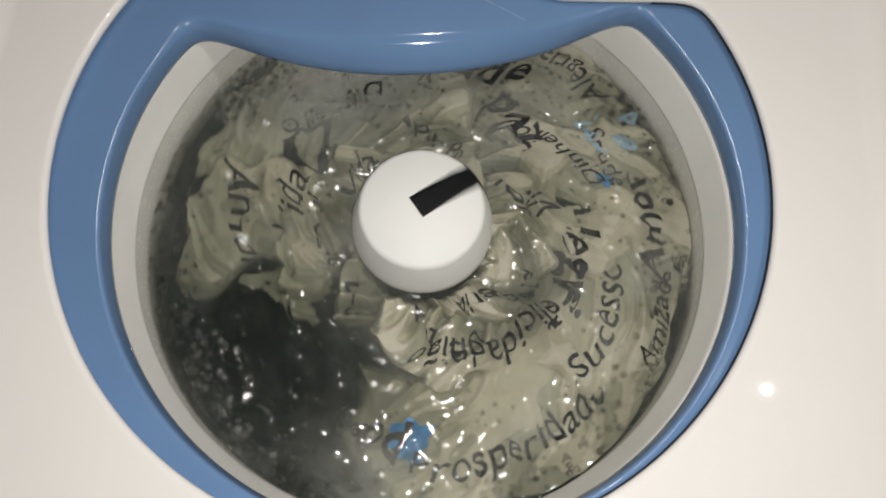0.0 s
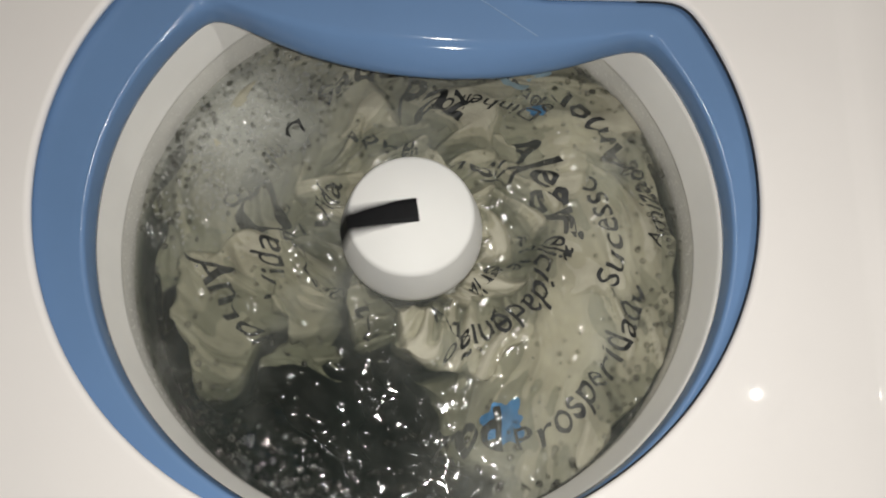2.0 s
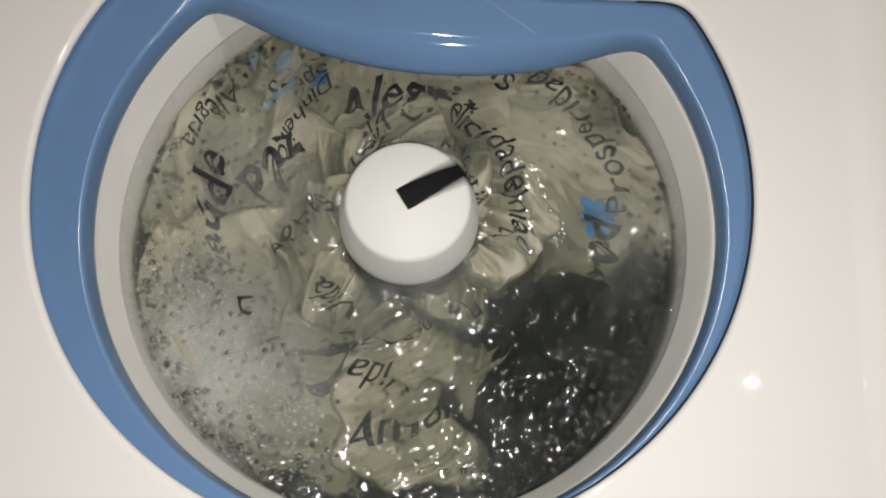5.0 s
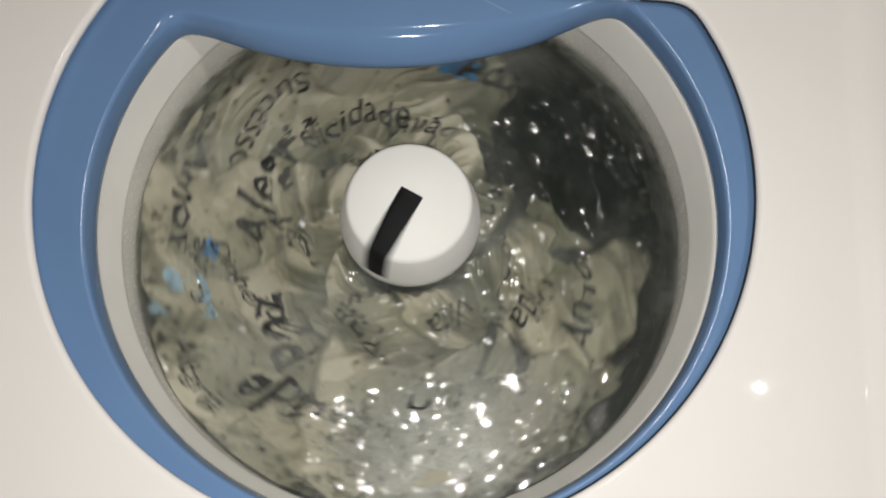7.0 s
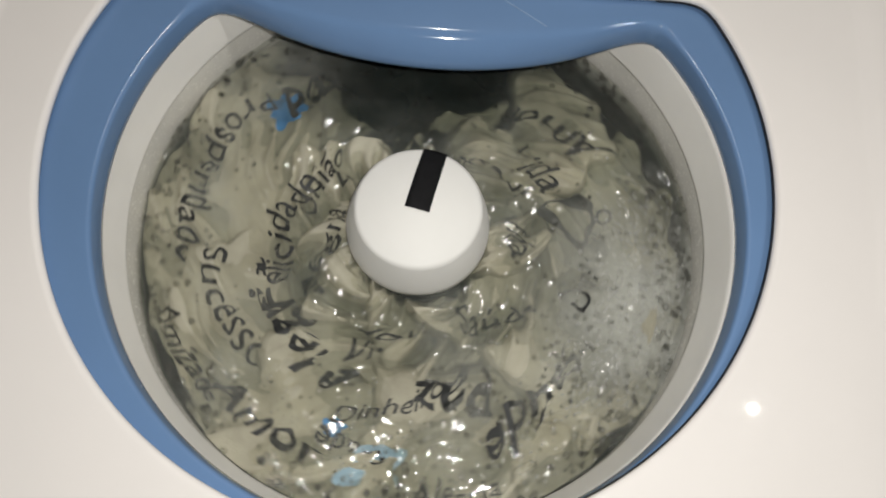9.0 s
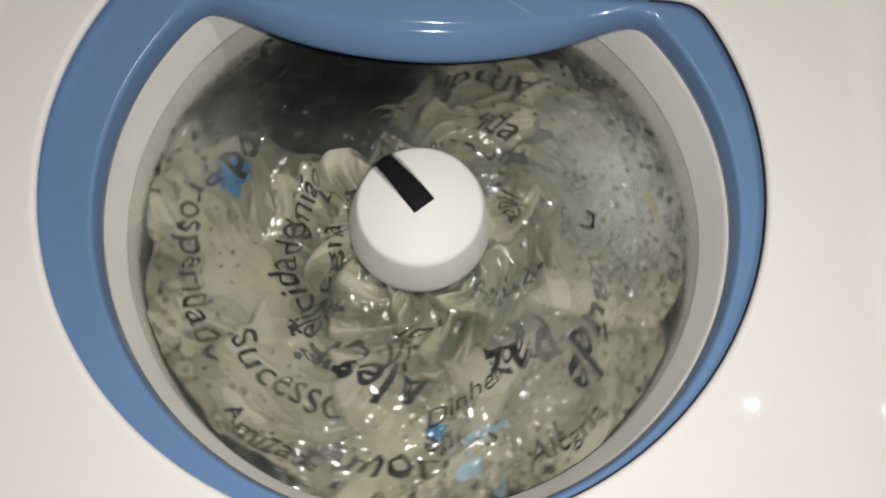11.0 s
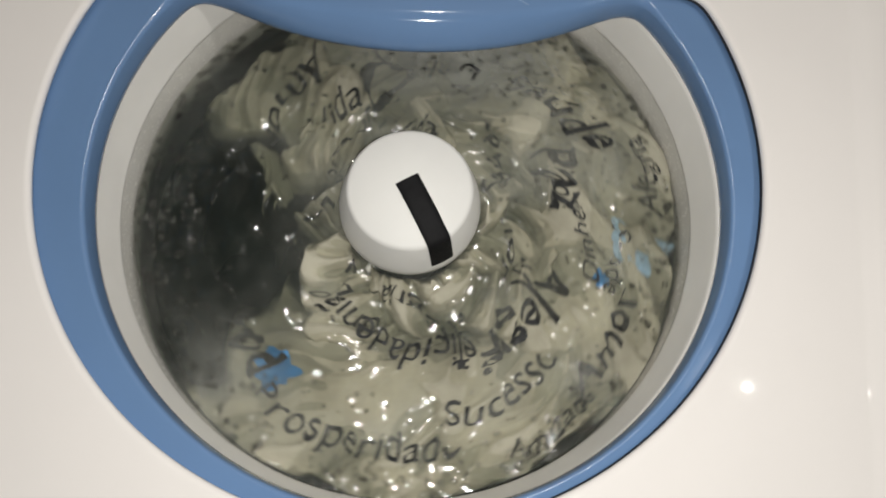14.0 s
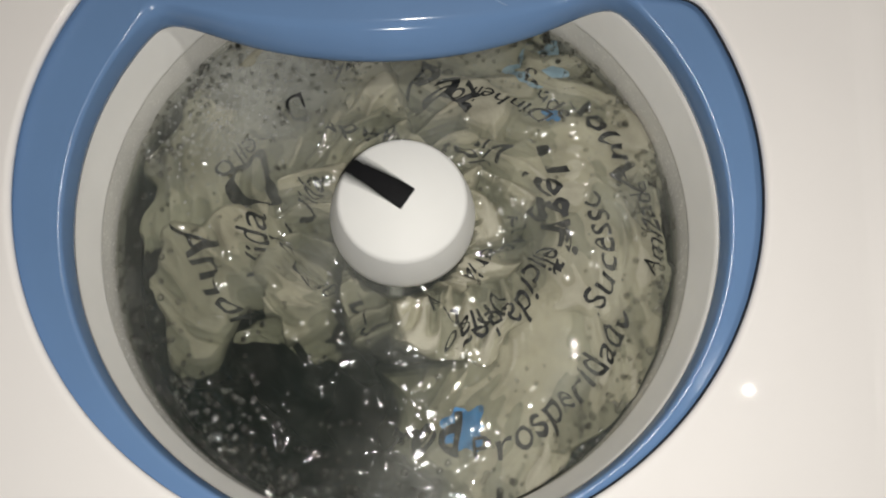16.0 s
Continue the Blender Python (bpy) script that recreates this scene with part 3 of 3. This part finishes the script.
# ---- what moves ----
def motions():
    # seconds, turn, and the sway of the hung tub
    agitator_turn = [
        (0, 38, 0.0008, 0.0084), (0.1, -7, 0.0013, 0.0062), (0.2, -19, 0.0018, 0.0039), (0.3, -12, 0.0022, 0.0017), (0.4, 21, 0.0027, -0.0006),
        (0.5, 91, 0.0032, -0.0028), (0.6, 168, 0.0027, -0.0003), (0.7, 230, 0.0021, 0.0021), (0.8, 283, 0.0015, 0.0046), (0.9, 320, 0.0010, 0.0071),
        (1, 341, 0.0004, 0.0096), (1.1, 321, 0.0002, 0.0090), (1.2, 272, -0.0001, 0.0084), (1.3, 229, -0.0004, 0.0078), (1.4, 170, -0.0007, 0.0072),
        (1.5, 107, -0.0009, 0.0066), (1.6, 62, -0.0003, 0.0056), (1.7, 46, 0.0003, 0.0046), (1.8, 64, 0.0010, 0.0037), (1.9, 120, 0.0016, 0.0027),
        (2, 192, 0.0022, 0.0017), (2.1, 261, 0.0025, 0.0034), (2.2, 312, 0.0029, 0.0052), (2.3, 365, 0.0032, 0.0069), (2.4, 395, 0.0035, 0.0086),
        (2.5, 406, 0.0038, 0.0104), (2.6, 383, 0.0026, 0.0092), (2.7, 321, 0.0014, 0.0081), (2.8, 268, 0.0002, 0.0069), (2.9, 212, -0.0009, 0.0058),
        (3, 154, -0.0021, 0.0047), (3.1, 146, -0.0013, 0.0044), (3.2, 142, -0.0005, 0.0040), (3.3, 185, 0.0004, 0.0037), (3.4, 247, 0.0012, 0.0034),
        (3.5, 301, 0.0021, 0.0031), (3.6, 361, 0.0024, 0.0048), (3.7, 434, 0.0027, 0.0065), (3.8, 483, 0.0030, 0.0081), (3.9, 504, 0.0033, 0.0098),
        (4, 492, 0.0036, 0.0115), (4.1, 434, 0.0034, 0.0115), (4.2, 361, 0.0033, 0.0115), (4.3, 325, 0.0031, 0.0115), (4.4, 268, 0.0030, 0.0115),
        (4.5, 227, 0.0028, 0.0115), (4.6, 209, 0.0027, 0.0115), (4.7, 219, 0.0025, 0.0115), (4.8, 258, 0.0024, 0.0114), (4.9, 321, 0.0022, 0.0114),
        (5, 396, 0.0021, 0.0114), (5.1, 469, 0.0019, 0.0114), (5.2, 528, 0.0018, 0.0114), (5.3, 563, 0.0016, 0.0114), (5.4, 567, 0.0015, 0.0114),
        (5.5, 550, 0.0013, 0.0114), (5.6, 516, 0.0012, 0.0114), (5.7, 472, 0.0010, 0.0114), (5.8, 425, 0.0009, 0.0114), (5.9, 381, 0.0007, 0.0114),
        (6, 350, 0.0006, 0.0114), (6.1, 334, 0.0004, 0.0114), (6.2, 342, 0.0003, 0.0114), (6.3, 372, 0.0001, 0.0114), (6.4, 442, -0.0000, 0.0114),
        (6.5, 517, -0.0002, 0.0114), (6.6, 590, 0.0004, 0.0108), (6.7, 633, 0.0009, 0.0102), (6.8, 648, 0.0015, 0.0097), (6.9, 643, 0.0021, 0.0091),
        (7, 606, 0.0026, 0.0085), (7.1, 544, 0.0023, 0.0068), (7.2, 467, 0.0019, 0.0052), (7.3, 402, 0.0015, 0.0035), (7.4, 363, 0.0012, 0.0018),
        (7.5, 358, 0.0008, 0.0001), (7.6, 376, 0.0001, 0.0023), (7.7, 431, -0.0007, 0.0046), (7.8, 502, -0.0014, 0.0068), (7.9, 581, -0.0021, 0.0090),
        (8, 638, -0.0028, 0.0112), (8.1, 686, -0.0013, 0.0103), (8.2, 711, 0.0002, 0.0095), (8.3, 712, 0.0018, 0.0086), (8.4, 682, 0.0033, 0.0077),
        (8.5, 632, 0.0048, 0.0068), (8.6, 573, 0.0039, 0.0055), (8.7, 514, 0.0029, 0.0041), (8.8, 459, 0.0019, 0.0027), (8.9, 438, 0.0010, 0.0014),
        (9, 440, 0.0000, 0.0000), (9.1, 482, 0.0002, 0.0001), (9.2, 553, 0.0005, 0.0002), (9.3, 612, 0.0007, 0.0003), (9.4, 685, 0.0009, 0.0004),
        (9.5, 746, 0.0012, 0.0005), (9.6, 784, 0.0014, 0.0006), (9.7, 794, 0.0017, 0.0007), (9.8, 777, 0.0019, 0.0008), (9.9, 740, 0.0021, 0.0009),
        (10, 688, 0.0024, 0.0010), (10.1, 631, 0.0026, 0.0011), (10.2, 579, 0.0028, 0.0012), (10.3, 542, 0.0031, 0.0013), (10.4, 525, 0.0033, 0.0014),
        (10.5, 536, 0.0035, 0.0015), (10.6, 579, 0.0038, 0.0016), (10.7, 647, 0.0040, 0.0017), (10.8, 726, 0.0043, 0.0018), (10.9, 800, 0.0045, 0.0019),
        (11, 854, 0.0047, 0.0020), (11.1, 879, 0.0050, 0.0021), (11.2, 871, 0.0052, 0.0022), (11.3, 863, 0.0054, 0.0024), (11.4, 791, 0.0057, 0.0025),
        (11.5, 719, 0.0059, 0.0026), (11.6, 662, 0.0047, 0.0018), (11.7, 620, 0.0034, 0.0010), (11.8, 607, 0.0021, 0.0002), (11.9, 608, 0.0009, -0.0006),
        (12, 644, -0.0004, -0.0014), (12.1, 700, -0.0011, 0.0012), (12.2, 760, -0.0018, 0.0038), (12.3, 833, -0.0025, 0.0064), (12.4, 912, -0.0032, 0.0090),
        (12.5, 960, -0.0039, 0.0116), (12.6, 971, -0.0022, 0.0110), (12.7, 958, -0.0004, 0.0104), (12.8, 916, 0.0013, 0.0098), (12.9, 838, 0.0031, 0.0092),
        (13, 763, 0.0049, 0.0086), (13.1, 703, 0.0045, 0.0067), (13.2, 674, 0.0041, 0.0049), (13.3, 667, 0.0037, 0.0030), (13.4, 687, 0.0033, 0.0012),
        (13.5, 739, 0.0029, -0.0007), (13.6, 812, 0.0022, 0.0014), (13.7, 885, 0.0015, 0.0035), (13.8, 956, 0.0008, 0.0056), (13.9, 1003, 0.0001, 0.0077),
        (14, 1024, -0.0006, 0.0098), (14.1, 1023, 0.0000, 0.0095), (14.2, 994, 0.0006, 0.0091), (14.3, 938, 0.0012, 0.0087), (14.4, 871, 0.0019, 0.0084),
        (14.5, 800, 0.0025, 0.0080), (14.6, 752, 0.0025, 0.0066), (14.7, 739, 0.0025, 0.0052), (14.8, 743, 0.0026, 0.0039), (14.9, 794, 0.0026, 0.0025),
        (15, 865, 0.0026, 0.0011), (15.1, 934, 0.0024, 0.0032), (15.2, 998, 0.0021, 0.0053), (15.3, 1051, 0.0019, 0.0074), (15.4, 1080, 0.0016, 0.0096),
        (15.5, 1093, 0.0014, 0.0117), (15.6, 1086, 0.0010, 0.0110), (15.7, 1046, 0.0006, 0.0103), (15.8, 989, 0.0001, 0.0097), (15.9, 937, -0.0003, 0.0090),
        (16, 872, -0.0007, 0.0084),
    ]
    walk(agitator, [(t, pose(x - 0.002, y - 0.001, TOP - 0.036, 0, 0, d)) for t, d, x, y in agitator_turn])
    tub_twist = [
        (0, 2.7, -0.0007, 0.0001), (0.1, 1.0, -0.0002, -0.0025), (0.2, -1.2, 0.0002, -0.0051), (0.3, -3.2, 0.0004, -0.0065), (0.4, -4.2, 0.0006, -0.0072), (0.5, -5.1, 0.0007, -0.0067),
        (0.6, -5.0, 0.0002, -0.0034), (0.7, -4.0, -0.0001, -0.0003), (0.8, -2.0, -0.0003, 0.0019), (0.9, -1.0, -0.0002, 0.0022), (1, -0.3, -0.0004, 0.0038), (1.1, 2.0, -0.0009, 0.0058),
        (1.2, 3.6, -0.0012, 0.0060), (1.3, 4.4, -0.0014, 0.0052), (1.4, 4.2, -0.0016, 0.0034), (1.5, 2.9, -0.0017, 0.0007), (1.6, 0.5, -0.0010, -0.0022), (1.7, -1.6, -0.0006, -0.0033),
        (1.8, -3.1, -0.0003, -0.0037), (1.9, -4.0, 0.0001, -0.0041), (2, -4.7, 0.0003, -0.0035), (2.1, -4.4, 0.0003, -0.0009), (2.2, -3.4, 0.0003, 0.0015), (2.3, -1.4, 0.0005, 0.0035),
        (2.4, 0.0, 0.0009, 0.0035), (2.5, 0.6, 0.0012, 0.0039), (2.6, 2.3, 0.0001, 0.0051), (2.7, 3.3, -0.0007, 0.0049), (2.8, 4.1, -0.0016, 0.0044), (2.9, 4.0, -0.0022, 0.0021),
        (3, 2.5, -0.0029, -0.0009), (3.1, 0.3, -0.0020, -0.0025), (3.2, -1.5, -0.0011, -0.0037), (3.3, -3.8, -0.0003, -0.0048), (3.4, -5.1, 0.0002, -0.0033), (3.5, -4.8, 0.0006, -0.0009),
        (3.6, -4.1, 0.0007, 0.0010), (3.7, -2.2, 0.0007, 0.0039), (3.8, 0.4, 0.0010, 0.0048), (3.9, 1.5, 0.0016, 0.0034), (4, 1.9, 0.0019, 0.0036), (4.1, 3.4, 0.0017, 0.0045),
        (4.2, 3.7, 0.0018, 0.0030), (4.3, 3.1, 0.0018, 0.0011), (4.4, 1.7, 0.0017, -0.0012), (4.5, -0.3, 0.0014, -0.0033), (4.6, -2.4, 0.0011, -0.0048), (4.7, -4.2, 0.0007, -0.0053),
        (4.8, -5.3, 0.0004, -0.0049), (4.9, -5.6, 0.0001, -0.0036), (5, -5.0, -0.0002, -0.0019), (5.1, -3.8, -0.0004, -0.0003), (5.2, -2.4, -0.0005, 0.0011), (5.3, -0.9, -0.0006, 0.0024),
        (5.4, 0.6, -0.0006, 0.0031), (5.5, 1.8, -0.0005, 0.0034), (5.6, 2.6, -0.0005, 0.0033), (5.7, 2.9, -0.0004, 0.0025), (5.8, 2.5, -0.0002, 0.0012), (5.9, 1.4, -0.0001, -0.0007),
        (6, -0.6, -0.0001, -0.0031), (6.1, -3.1, -0.0003, -0.0044), (6.2, -4.9, -0.0007, -0.0038), (6.3, -5.4, -0.0012, -0.0017), (6.4, -4.6, -0.0016, 0.0003), (6.5, -3.5, -0.0018, 0.0013),
        (6.6, -2.5, -0.0016, 0.0017), (6.7, -0.5, -0.0015, 0.0029), (6.8, 1.4, -0.0012, 0.0033), (6.9, 3.4, -0.0008, 0.0026), (7, 4.0, -0.0002, 0.0004), (7.1, 4.1, -0.0006, -0.0003),
        (7.2, 3.6, -0.0011, -0.0015), (7.3, 2.5, -0.0014, -0.0035), (7.4, 0.4, -0.0018, -0.0054), (7.5, -1.4, -0.0024, -0.0058), (7.6, -3.3, -0.0022, -0.0048), (7.7, -4.5, -0.0021, -0.0027),
        (7.8, -4.5, -0.0020, 0.0004), (7.9, -3.5, -0.0020, 0.0039), (8, -1.8, -0.0017, 0.0061), (8.1, -0.3, -0.0007, 0.0053), (8.2, 1.2, 0.0001, 0.0051), (8.3, 2.3, 0.0010, 0.0050),
        (8.4, 3.9, 0.0018, 0.0048), (8.5, 4.6, 0.0029, 0.0030), (8.6, 4.4, 0.0024, 0.0015), (8.7, 3.4, 0.0020, -0.0009), (8.8, 1.3, 0.0016, -0.0033), (8.9, -0.5, 0.0008, -0.0040),
        (9, -1.8, 0.0001, -0.0045), (9.1, -3.2, 0.0002, -0.0049), (9.2, -3.6, 0.0001, -0.0036), (9.3, -3.1, 0.0000, -0.0020), (9.4, -2.0, -0.0000, -0.0004), (9.5, -0.4, -0.0002, 0.0012),
        (9.6, 1.5, -0.0003, 0.0026), (9.7, 3.2, -0.0004, 0.0036), (9.8, 4.7, -0.0005, 0.0040), (9.9, 5.6, -0.0004, 0.0036), (10, 5.8, -0.0003, 0.0025), (10.1, 5.3, -0.0001, 0.0007),
        (10.2, 3.9, 0.0002, -0.0019), (10.3, 1.8, 0.0004, -0.0040), (10.4, -0.4, 0.0005, -0.0055), (10.5, -2.3, 0.0005, -0.0060), (10.6, -3.4, 0.0004, -0.0053), (10.7, -3.4, 0.0003, -0.0038),
        (10.8, -2.5, 0.0005, -0.0024), (10.9, -1.5, 0.0008, -0.0014), (11, 0.3, 0.0010, 0.0014), (11.1, 3.6, 0.0016, 0.0028), (11.2, 5.0, 0.0024, 0.0006), (11.3, 5.2, 0.0028, -0.0013),
        (11.4, 4.7, 0.0032, -0.0029), (11.5, 3.5, 0.0033, -0.0037), (11.6, 3.2, 0.0027, -0.0035), (11.7, 1.9, 0.0022, -0.0050), (11.8, 0.5, 0.0017, -0.0062), (11.9, -1.6, 0.0012, -0.0082),
        (12, -4.0, 0.0005, -0.0083), (12.1, -5.4, -0.0005, -0.0061), (12.2, -5.2, -0.0014, -0.0030), (12.3, -4.0, -0.0023, -0.0005), (12.4, -2.7, -0.0031, 0.0019), (12.5, -0.4, -0.0038, 0.0045),
        (12.6, 2.3, -0.0027, 0.0051), (12.7, 3.9, -0.0015, 0.0044), (12.8, 4.4, -0.0003, 0.0035), (12.9, 4.5, 0.0009, 0.0028), (13, 4.1, 0.0021, 0.0013), (13.1, 2.7, 0.0023, -0.0020),
        (13.2, 0.6, 0.0024, -0.0049), (13.3, -1.3, 0.0024, -0.0067), (13.4, -2.6, 0.0022, -0.0075), (13.5, -3.3, 0.0020, -0.0075), (13.6, -3.7, 0.0013, -0.0056), (13.7, -3.4, 0.0006, -0.0037),
        (13.8, -2.5, -0.0002, -0.0012), (13.9, -0.9, -0.0009, 0.0015), (14, 1.1, -0.0015, 0.0034), (14.1, 3.2, -0.0009, 0.0040), (14.2, 4.7, -0.0002, 0.0036), (14.3, 5.1, 0.0005, 0.0026),
        (14.4, 5.0, 0.0013, 0.0015), (14.5, 4.1, 0.0021, -0.0012), (14.6, 1.5, 0.0020, -0.0047), (14.7, -0.5, 0.0016, -0.0061), (14.8, -2.2, 0.0012, -0.0072), (14.9, -3.3, 0.0007, -0.0076),
        (15, -3.7, 0.0001, -0.0067), (15.1, -3.4, -0.0003, -0.0038), (15.2, -2.9, -0.0006, -0.0014), (15.3, -1.5, -0.0009, 0.0018), (15.4, 0.2, -0.0010, 0.0038), (15.5, 1.2, -0.0011, 0.0048),
        (15.6, 2.8, -0.0016, 0.0050), (15.7, 4.7, -0.0020, 0.0041), (15.8, 4.7, -0.0022, 0.0015), (15.9, 4.8, -0.0027, 0.0005), (16, 4.9, -0.0032, -0.0004),
    ]
    walk(tub, [(t, pose(x, y, TOP, 0, 0, 4.5 + d)) for t, d, x, y in tub_twist])
    sway = {t: (x, y) for t, d, x, y in tub_twist}
    # the washing: its drift round the tub and its swing with the agitator
    wash = [
        (0, -97, 8), (0.1, -95, 8), (0.2, -93, 5), (0.3, -91, 0), (0.4, -89, -8), (0.5, -86, -15), (0.6, -84, -17), (0.7, -82, -17),
        (0.8, -80, -15), (0.9, -77, -12), (1, -75, -5), (1.1, -73, 2), (1.2, -70, 6), (1.3, -68, 11), (1.4, -66, 16), (1.5, -63, 17),
        (1.6, -61, 14), (1.7, -59, 8), (1.8, -56, 0), (1.9, -54, -6), (2, -51, -9), (2.1, -49, -12), (2.2, -46, -14), (2.3, -44, -12),
        (2.4, -41, -8), (2.5, -39, 1), (2.6, -36, 7), (2.7, -34, 12), (2.8, -31, 15), (2.9, -29, 17), (3, -26, 17), (3.1, -24, 12),
        (3.2, -21, 4), (3.3, -18, -4), (3.4, -16, -9), (3.5, -13, -13), (3.6, -10, -18), (3.7, -8, -17), (3.8, -5, -12), (3.9, -3, -3),
        (4, 0, 8), (4.1, 3, 13), (4.2, 5, 13), (4.3, 8, 14), (4.4, 11, 15), (4.5, 13, 13), (4.6, 16, 8), (4.7, 19, 2),
        (4.8, 22, -6), (4.9, 24, -12), (5, 27, -16), (5.1, 30, -17), (5.2, 32, -15), (5.3, 35, -11), (5.4, 38, -5), (5.5, 41, -0),
        (5.6, 43, 5), (5.7, 46, 9), (5.8, 49, 12), (5.9, 51, 12), (6, 54, 11), (6.1, 57, 8), (6.2, 60, 1), (6.3, 62, -9),
        (6.4, 65, -18), (6.5, 68, -23), (6.6, 71, -21), (6.7, 73, -17), (6.8, 76, -13), (6.9, 79, -8), (7, 81, -2), (7.1, 84, 8),
        (7.2, 87, 13), (7.3, 90, 14), (7.4, 92, 11), (7.5, 95, 5), (7.6, 98, -2), (7.7, 100, -10), (7.8, 103, -16), (7.9, 106, -18),
        (8, 108, -20), (8.1, 111, -17), (8.2, 114, -12), (8.3, 116, -6), (8.4, 119, 1), (8.5, 122, 6), (8.6, 124, 11), (8.7, 127, 15),
        (8.8, 130, 16), (8.9, 132, 13), (9, 135, 6), (9.1, 137, -2), (9.2, 140, -9), (9.3, 142, -14), (9.4, 145, -17), (9.5, 148, -16),
        (9.6, 150, -12), (9.7, 153, -6), (9.8, 155, -0), (9.9, 158, 6), (10, 160, 11), (10.1, 163, 14), (10.2, 165, 14), (10.3, 167, 13),
        (10.4, 170, 8), (10.5, 172, 1), (10.6, 175, -7), (10.7, 177, -13), (10.8, 179, -17), (10.9, 182, -18), (11, 184, -15), (11.1, 186, -10),
        (11.2, 189, -5), (11.3, 191, 5), (11.4, 193, 13), (11.5, 196, 15), (11.6, 198, 15), (11.7, 200, 13), (11.8, 202, 9), (11.9, 204, 3),
        (12, 207, -3), (12.1, 209, -9), (12.2, 211, -14), (12.3, 213, -18), (12.4, 215, -16), (12.5, 217, -10), (12.6, 219, -6), (12.7, 221, 2),
        (12.8, 223, 12), (12.9, 225, 19), (13, 227, 23), (13.1, 229, 19), (13.2, 231, 15), (13.3, 233, 9), (13.4, 235, 2), (13.5, 237, -4),
        (13.6, 238, -11), (13.7, 240, -15), (13.8, 242, -16), (13.9, 244, -14), (14, 245, -9), (14.1, 247, -3), (14.2, 249, 4), (14.3, 250, 10),
        (14.4, 252, 13), (14.5, 254, 13), (14.6, 255, 11), (14.7, 257, 7), (14.8, 258, -1), (14.9, 260, -9), (15, 261, -14), (15.1, 262, -16),
        (15.2, 264, -17), (15.3, 265, -15), (15.4, 266, -12), (15.5, 268, -7), (15.6, 269, 0), (15.7, 270, 7), (15.8, 271, 12), (15.9, 273, 17),
        (16, 274, 19),
    ]
    shares = [1.0, 1.0, 1.0, 1.05, 1.05, 1.1, 1.15, 1.1] + [1.5] * 8
    for ob, k in zip(cloths, shares):
        walk(ob, [(t, pose(*sway[t], WATER, 0, 0, d + k * s)) for t, d, s in wash])
    walk(water, [(t, pose(*sway[t], WATER, 0, 0, d + 0.8 * s)) for t, d, s in wash])
    walk(soap_bubbles, [(t, pose(*sway[t], WATER, 0, 0, d + 0.8 * s)) for t, d, s in wash])
    walk(suds, [(t, pose(*sway[t], WATER, 0, 0, d + 0.8 * s)) for t, d, s in wash])


motions()
